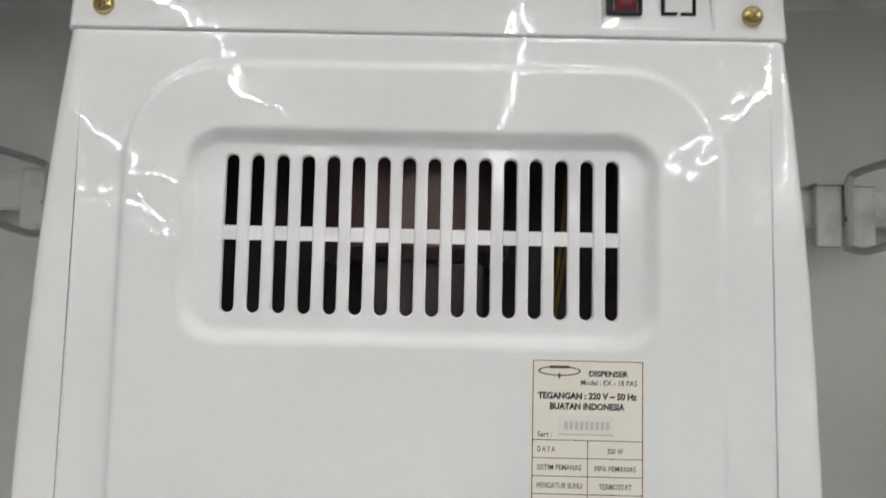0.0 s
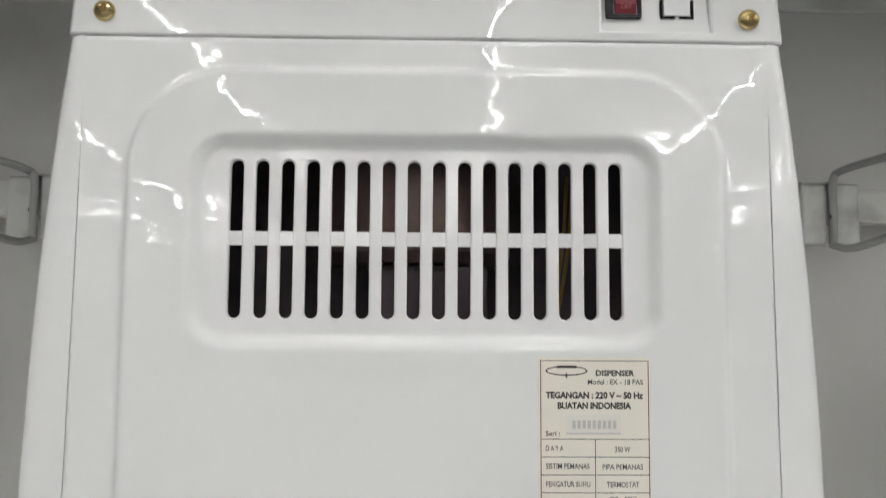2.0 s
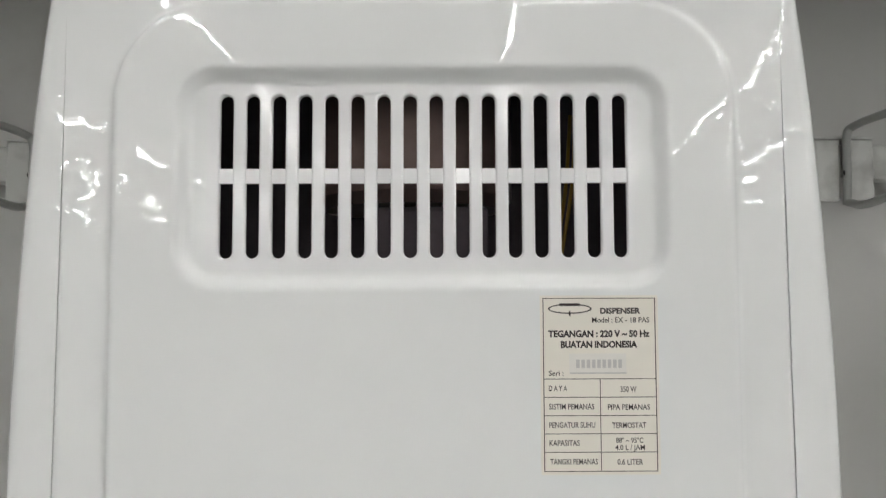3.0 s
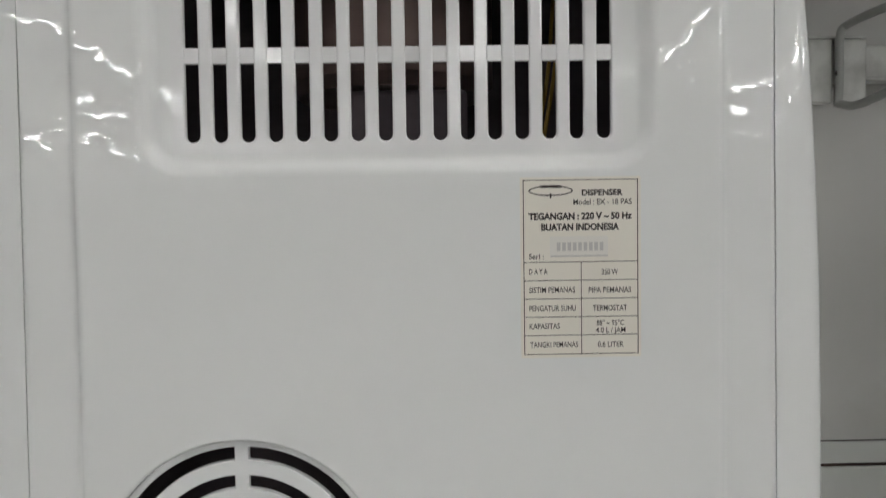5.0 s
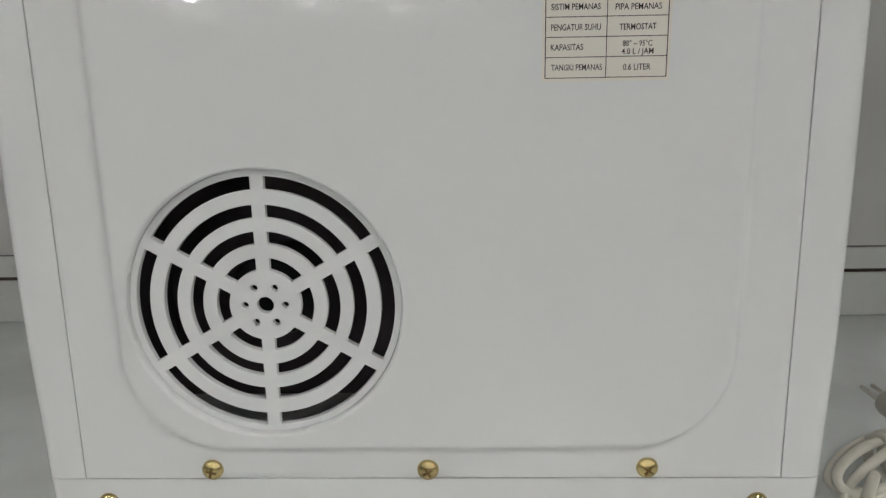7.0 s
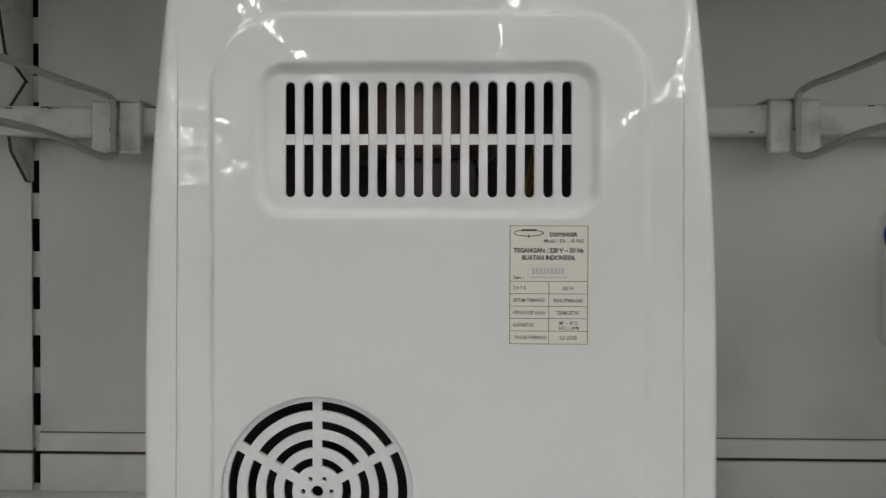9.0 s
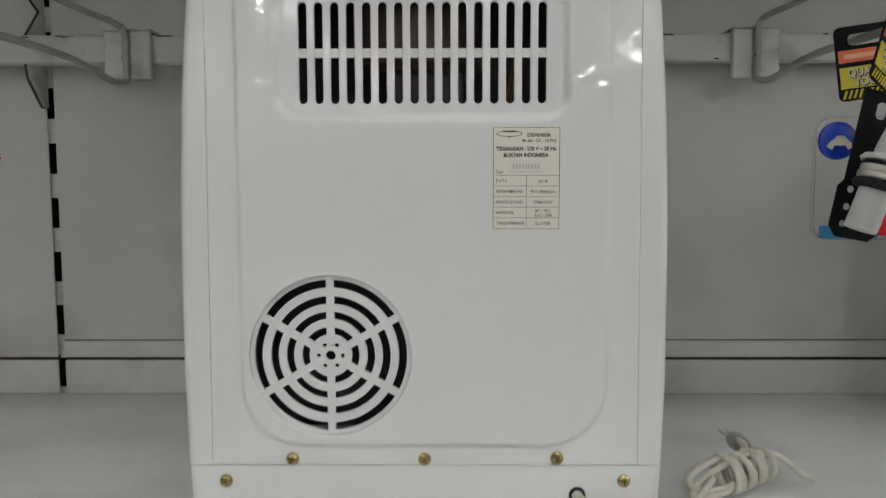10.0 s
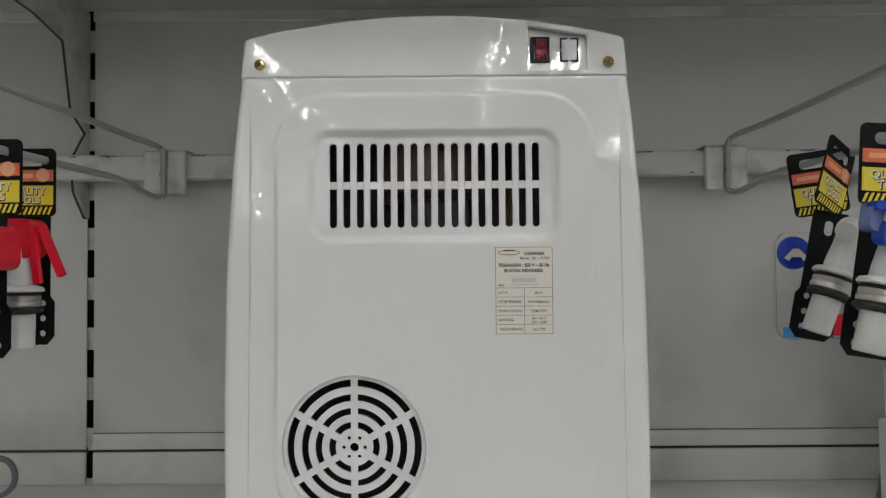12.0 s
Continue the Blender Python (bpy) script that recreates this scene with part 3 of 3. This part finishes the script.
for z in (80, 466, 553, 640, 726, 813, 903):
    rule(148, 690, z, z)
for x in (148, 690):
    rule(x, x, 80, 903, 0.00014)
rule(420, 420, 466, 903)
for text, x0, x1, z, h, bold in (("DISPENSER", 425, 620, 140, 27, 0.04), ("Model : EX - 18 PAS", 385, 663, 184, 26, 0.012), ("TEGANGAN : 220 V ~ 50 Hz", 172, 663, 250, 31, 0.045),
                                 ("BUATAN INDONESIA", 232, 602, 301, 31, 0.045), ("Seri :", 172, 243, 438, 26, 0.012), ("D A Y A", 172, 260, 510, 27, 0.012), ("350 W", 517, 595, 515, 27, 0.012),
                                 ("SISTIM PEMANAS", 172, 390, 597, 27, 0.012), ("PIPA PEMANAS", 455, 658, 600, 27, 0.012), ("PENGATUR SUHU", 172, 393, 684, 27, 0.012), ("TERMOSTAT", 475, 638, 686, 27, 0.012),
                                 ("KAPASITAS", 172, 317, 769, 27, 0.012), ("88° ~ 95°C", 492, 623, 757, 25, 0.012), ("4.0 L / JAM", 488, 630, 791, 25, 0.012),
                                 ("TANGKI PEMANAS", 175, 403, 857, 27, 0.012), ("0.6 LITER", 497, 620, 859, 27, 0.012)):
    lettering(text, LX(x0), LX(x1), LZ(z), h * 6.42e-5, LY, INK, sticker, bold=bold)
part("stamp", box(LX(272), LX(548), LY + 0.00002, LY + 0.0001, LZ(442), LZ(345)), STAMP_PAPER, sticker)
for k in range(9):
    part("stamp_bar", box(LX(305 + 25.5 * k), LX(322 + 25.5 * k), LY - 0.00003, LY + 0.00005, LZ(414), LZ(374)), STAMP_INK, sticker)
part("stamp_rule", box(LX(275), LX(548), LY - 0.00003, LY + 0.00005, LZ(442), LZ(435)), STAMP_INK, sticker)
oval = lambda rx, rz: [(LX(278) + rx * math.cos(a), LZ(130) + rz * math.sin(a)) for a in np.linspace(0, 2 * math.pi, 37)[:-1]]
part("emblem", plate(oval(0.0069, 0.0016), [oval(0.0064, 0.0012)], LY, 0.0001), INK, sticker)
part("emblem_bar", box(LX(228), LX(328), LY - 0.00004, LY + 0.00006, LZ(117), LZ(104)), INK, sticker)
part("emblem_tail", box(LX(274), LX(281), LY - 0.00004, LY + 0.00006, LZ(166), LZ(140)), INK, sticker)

# ---- power cord ----
power_cord = thing("power_cord", "cream power cord wound into a hank on the shelf", "power cord")
part("lead", tube(smooth_path([(0.0850, 0.002, 0.0190), (0.0875, -0.0045, 0.0178), (0.097, -0.0065, 0.0145), (0.113, -0.0060, 0.0115), (0.131, -0.002, 0.0085), (0.147, 0.009, 0.0060), (0.162, 0.027, 0.0060), (0.178, 0.049, 0.0085)]), 0.0023), CORD, power_cord, smooth=60)
AX = pose(0.1935, 0.062, 0.0072, 0, -3, 24)
for k, (rz, ry, off) in enumerate(((0.0085, 0.0050, 0.0), (0.0060, 0.0085, 0.003), (0.0095, 0.0030, -0.003))):
    pts = [AX @ Vector((-0.002 + 0.031 * math.cos(a), off + ry * math.sin(a), rz * math.sin(a + 0.4 * k))) for a in np.linspace(0, 2 * math.pi, 24)]
    part("hank_loop", tube(smooth_path(pts, 3), 0.0021), CORD, power_cord, smooth=60)
pts = []
for i in range(98):
    a = 2 * math.pi * i / 14 + 0.25 * math.sin(i * 0.31)
    wob = 1 + 0.10 * math.sin(i * 0.93) + 0.05 * math.sin(i * 0.37)
    pts.append(AX @ Vector((-0.006 + 0.034 * i / 98 + 0.0022 * math.sin(a * 0.5 + 1), 0.0105 * wob * math.cos(a), 0.0108 * wob * math.sin(a))))
part("hank_wrap", tube(pts, 0.0022, 8), CORD, power_cord, smooth=60)
part("lead_end", tube(smooth_path([AX @ Vector(p) for p in ((0.012, 0.0, 0.012), (0.022, 0.010, 0.011), (0.030, 0.022, 0.008))] + [(0.2160, 0.088, 0.0115)]), 0.0024), CORD, power_cord, smooth=60)
part("lead_tail", tube(smooth_path([AX @ Vector(p) for p in ((0.020, -0.004, 0.009), (0.036, -0.004, 0.006), (0.052, -0.010, -0.008), (0.060, -0.012, -0.0130))]), 0.0022), CORD, power_cord, smooth=60)
PLUG = look((0.2165, 0.086, 0.0112), (0.2120, 0.104, 0.0150)) @ pose(0, 0, 0, 180)
plug = part("plug", lathe([(0, 0), (0.0030, 0.0), (0.0038, 0.003), (0.0058, 0.008), (0.0064, 0.017), (0.0056, 0.020), (0, 0.020)], PLUG, 18), PLUG_GREY, power_cord, "greyish two-pin plug", smooth=50)
for k in (-1, 1):
    part("pin", tube([PLUG @ Vector((k * 0.0030, 0, h)) for h in (0.0195, 0.032)], 0.0012, 8), STEEL, plug)


# ---- carded taps on the hooks ----
def hang_card(name, label, group, place, width=0.042, lower=0.034, head_tilt=0.0, head_yaw=0.0, shift=0.0, length=0.138):
    """A black hanging card: a printed header with a hook slot, and a perforated lower card. Its origin is the top middle."""
    c = thing(name, label, "carded tap", group, m=place)
    w = width / 2
    hole = rounded_rect(-0.0125, 0.0125, -0.0125, -0.0052, 0.0035, 5)
    head = part("header", plate(rounded_rect(-w, w, -0.048, 0, 0.004, 5), [hole], 0, 0.0008), CARD_BLACK, c, "black printed header with a hook slot")
    head.matrix_basis = pose(0, 0, 0, 0, head_tilt, head_yaw)
    y = -0.00025
    part("brand_strip", box(-w + 0.0016, w - 0.0016, y, 0, -0.0232, -0.0152), CARD_ORANGE, head, "orange-red strip")
    part("brand_bar", box(-w + 0.005, w - 0.016, y - 0.0002, y, -0.0208, -0.0178), CARD_PALE, head)
    part("emblem", lathe([(0, 0.0003), (0.0045, 0.0003), (0.0048, 0)], pose(w - 0.009, y, -0.0190, 90), 18), CARD_PALE, head)
    part("yellow_field", box(-w + 0.0016, w - 0.0016, y, 0, -0.0400, -0.0262), CARD_YELLOW, head, "yellow printed field")
    for text, z in (("QUALITY", -0.0300), ("TOOLS", -0.0362)):
        span = 0.0145 if text == "QUALITY" else 0.0105
        lettering(text, -span + 0.0005, span + 0.0005, z - 0.0004, 0.0050, y - 0.00015, CARD_BLACK, head, bold=0.05)
        lettering(text, -span, span, z, 0.0048, y - 0.0003, CARD_GREY, head, bold=0.02)
    for k in range(int(width / 0.0034)):
        x = -w + 0.003 + 0.0034 * k
        if x + 0.004 < w:
            bm = plate([(x - 0.001, -0.0466), (x + 0.0007, -0.0466), (x + 0.0030, -0.0412), (x + 0.0013, -0.0412)], [], y, 0.0002)
            part("hazard_bar", bm, CARD_YELLOW, head)
    if lower:
        u = lower / 2
        holes = [ring_loop(s * (u - 0.005), -length + 0.008 + 0.0105 * k, 0.0022, 10) for s in (-1, 1) for k in range(3)]
        outline = [(-u, -0.0475), (-u, -length + 0.034), (-u - 0.003, -length + 0.03), (-u - 0.003, -length + 0.006), (-u + 0.002, -length), (u - 0.002, -length),
                   (u + 0.003, -length + 0.006), (u + 0.003, -length + 0.03), (u, -length + 0.034), (u, -0.0475)]
        holes.append(rounded_rect(-0.003, 0.003, -0.064, -0.054, 0.0025, 4))
        outline, *holes = [[(x + shift, z) for x, z in loop] for loop in (outline, *holes)]
        part("backing_card", plate(outline, holes, 0.0009, 0.0008), CARD_BLACK, c, "black perforated card")
    return c


def tap(c, x, z_top, z_bottom, lean=0.0, gasket=True, spout=True):
    """A white push tap tied on a card: threaded stem downward, flange, gasket and body."""
    h = z_top - z_bottom
    m = pose(x, -0.019, z_bottom) @ pose(0, 0, 0, 0, lean, 0)
    part("stem", lathe([(0, 0), (0.0082, 0.0), (0.0088, 0.001), (0.0090, h * 0.33), (0.0078, h * 0.34), (0.0078, h * 0.38)], m), TAP_WHITE, c, "white threaded stem", smooth=40)
    if gasket:
        part("gasket", lathe([(0.0085, h * 0.335), (0.0128, h * 0.345), (0.0140, h * 0.37), (0.0132, h * 0.395), (0.0085, h * 0.40)], m), RUBBER, c, "black rubber gasket", smooth=50)
        part("nut", lathe([(0.008, h * 0.40), (0.0122, h * 0.405), (0.0128, h * 0.42), (0.0128, h * 0.455), (0.0120, h * 0.462), (0.0124, h * 0.475), (0.0124, h * 0.515), (0.008, h * 0.52)], m, 18), STEEL, c, "bright washer", smooth=25)
        part("sealing_ring", lathe([(0.008, h * 0.52), (0.0118, h * 0.523), (0.0124, h * 0.535), (0.0118, h * 0.547), (0.008, h * 0.55)], m), RUBBER, c, "thin black sealing ring", smooth=50)
    part("flange", lathe([(0.008, h * 0.55), (0.0138, h * 0.553), (0.0145, h * 0.57), (0.0132, h * 0.60), (0.0102, h * 0.615), (0.009, h * 0.62)], m), TAP_WHITE, c, smooth=40)
    part("tap_body", lathe([(0.0088, h * 0.61), (0.0086, h * 0.70), (0.0074, h * 0.86), (0.0070, h * 0.97), (0.004, h), (0, h)], m), TAP_WHITE, c, "white tap body", smooth=40)
    if spout:
        a = m @ Vector((0, 0, h * 0.95))
        part("spout", tube(smooth_path([a, a + Vector((-0.003, -0.006, 0.004)), a + Vector((-0.007, -0.012, 0.0035)), a + Vector((-0.010, -0.016, 0.0))], 5), 0.0068, 14), TAP_WHITE, c, smooth=50)


def red_lever(c, x, z, arms=True):
    """A red clip with two lever arms."""
    part("clip", plate(rounded_rect(x - 0.012, x + 0.011, z - 0.015, z + 0.012, 0.006, 5), [], -0.025, 0.021), TAP_RED, c, "glossy red clip", bevel=0.003)
    part("clip_boss", lathe([(0, 0.003), (0.005, 0.0026), (0.0065, 0)], pose(x - 0.002, -0.026, z - 0.003, 90), 20), TAP_RED, c, smooth=50)
    for x0, z0, x1, z1, y in ((x + 0.012, z + 0.008, x + 0.0265, z - 0.027, -0.016), (x + 0.010, z + 0.002, x + 0.0145, z - 0.032, -0.024))[:2 if arms else 0]:
        d = Vector((x1 - x0, 0, z1 - z0)).normalized()
        sd = Vector((d.z, 0, -d.x)) * 0.0024
        loop = [(x0 + sd.x, z0 + sd.z), (x0 - sd.x, z0 - sd.z), (x1 - sd.x, z1 - sd.z), (x1 + sd.x, z1 + sd.z)]
        part("lever_arm", plate(loop, [], y, 0.005), TAP_RED, c, "flat red lever arm", bevel=0.0008)


LEFT, RIGHT = "carded taps on one hook", "carded taps on the other hook"
card = hang_card("tap_card", "black and yellow card with a red-levered white tap, on a hook", LEFT, pose(-0.2886, 0.0543, 0.2960, 0, 0, 0))
tap(card, 0.008, -0.070, -0.138, gasket=True, spout=False)
red_lever(card, 0.0065, -0.063)
card = hang_card("tap_card", "black and yellow card with a red-levered white tap and paper tag", LEFT, pose(-0.2812, 0.0, 0.2930, 0, 0, 0), lower=0.022)
tap(card, -0.004, -0.074, -0.137, gasket=True, spout=False)
red_lever(card, 0.012, -0.068, False)
part("paper_tag", box(-0.012, 0.008, -0.0275, -0.0265, -0.058, -0.049), TAP_WHITE, card, "white paper tag")

hang_card("header_card", "tilted black and yellow card at the back of the hook", RIGHT, pose(0.2846, 0.0944, 0.2952, 0, -8, 0), lower=0)
card = hang_card("tap_card", "twisted black and yellow card with a white tap and black gasket", RIGHT, pose(0.2800, 0.0425, 0.2922, 0, 11, 0), width=0.040, lower=0.024, head_tilt=8, head_yaw=38, length=0.136)
tap(card, -0.007, -0.060, -0.1305, lean=9)
card = hang_card("tap_card", "black and yellow card with a white tap and clear blue lever", RIGHT, pose(0.2712, -0.0319, 0.2915, 0, 8.4, 0), lower=0.033, head_tilt=-5, shift=0.003)
tap(card, -0.011, -0.066, -0.1345, lean=6, spout=False)
part("lever_housing", plate(rounded_rect(-0.025, 0.010, -0.068, -0.051, 0.004, 4), [], -0.030, 0.012), FROSTED, card, "cloudy plastic lever housing", bevel=0.002)
part("blue_lever", plate(rounded_rect(-0.020, 0.010, -0.075, -0.061, 0.005, 4), [], -0.035, 0.012), BLUE, card, "blue lever", bevel=0.002)
part("blue_collar", plate(rounded_rect(-0.025, 0.010, -0.0565, -0.0515, 0.002, 4), [], -0.034, 0.010), BLUE, card, "blue collar", bevel=0.001)
for x in (-0.018, -0.010, -0.002):
    part("rib", box(x, x + 0.003, -0.0375, -0.030, -0.067, -0.053), TAP_WHITE, card)

pack = thing("blister_pack", "clear blister pack with a blue disc and light blue base strip", "blister pack", RIGHT, m=pose(0.0050, 0.0097, -0.0004))
part("disc", lathe([(0, 0.004), (0.0095, 0.004), (0.0115, 0.0025), (0.0118, 0)], pose(0.2485, 0.054, 0.2185, 90), 32), BLUE, pack, "deep blue disc", smooth=40)
part("disc_print", plate([(0.2400, 0.2150), (0.2440, 0.2190), (0.2465, 0.2215), (0.2505, 0.2215), (0.2530, 0.2190), (0.2570, 0.2150), (0.2535, 0.2130), (0.2520, 0.2155), (0.2450, 0.2155), (0.2435, 0.2130)], [], 0.0492, 0.0006), CARD_GREY, pack, "pale print")
part("base_strip", box(0.2415, 0.2760, 0.053, 0.058, 0.1580, 0.1660), LIGHT_BLUE, pack, "light blue strip", bevel=0.0005)
part("red_block", box(0.2715, 0.2850, 0.050, 0.057, 0.1600, 0.1745), TAP_RED, pack, "small red block", bevel=0.001)
part("shell", plate(rounded_rect(0.2340, 0.2860, 0.1575, 0.2330, 0.010, 6), [rounded_rect(0.2342, 0.2858, 0.1577, 0.2328, 0.0098, 6)], 0.050, 0.005), CLEAR, pack, "clear blister rim")

# ---- other goods on the shelf ----
other = thing("white_appliance", "white stepped plastic appliance standing on the shelf", "appliance", m=pose(0, 0, DECK(0), -1.633))
part("lower_body", box(0.401, 0.56, 0.125, 0.222, 0.005, 0.0815), GRILLE, other, bevel=0.004)
part("upper_body", box(0.4055, 0.557, 0.128, 0.219, 0.0817, 0.129), GRILLE, other, bevel=0.004)
part("top_body", box(0.4030, 0.559, 0.126, 0.221, 0.1292, 0.250), GRILLE, other, bevel=0.006)
part("foot", box(0.408, 0.55, 0.13, 0.215, 0.0, 0.005), RUBBER, other)
part("cable", tube(smooth_path([(0.455, 0.310, 0.006), (0.446, 0.296, 0.0032), (0.425, 0.262, 0.0030), (0.4040, 0.2285, 0.0030), (0.3965, 0.205, 0.0030), (0.3970, 0.15, 0.0030)]), 0.0028), HOSE, other, "grey cable", smooth=60)

coil = thing("cable_coil", "loose loops of grey cable lying on the shelf", "cable", m=pose(-0.012, 0.028, -0.0095))
part("loop", tube(smooth_path([(-0.461, 0.21, 0.005), (-0.421, 0.215, 0.004), (-0.396, 0.21, 0.012), (-0.386, 0.205, 0.028), (-0.393, 0.205, 0.042), (-0.416, 0.21, 0.044), (-0.441, 0.21, 0.036), (-0.461, 0.20, 0.02)]), 0.0028), HOSE, coil, smooth=60)
part("loop", tube(smooth_path([(-0.391, 0.05, 0.004), (-0.326, 0.045, 0.004), (-0.296, 0.05, 0.012), (-0.289, 0.055, 0.024), (-0.299, 0.06, 0.036), (-0.326, 0.06, 0.038), (-0.361, 0.055, 0.03), (-0.391, 0.05, 0.03)]), 0.0028), HOSE, coil, smooth=60)
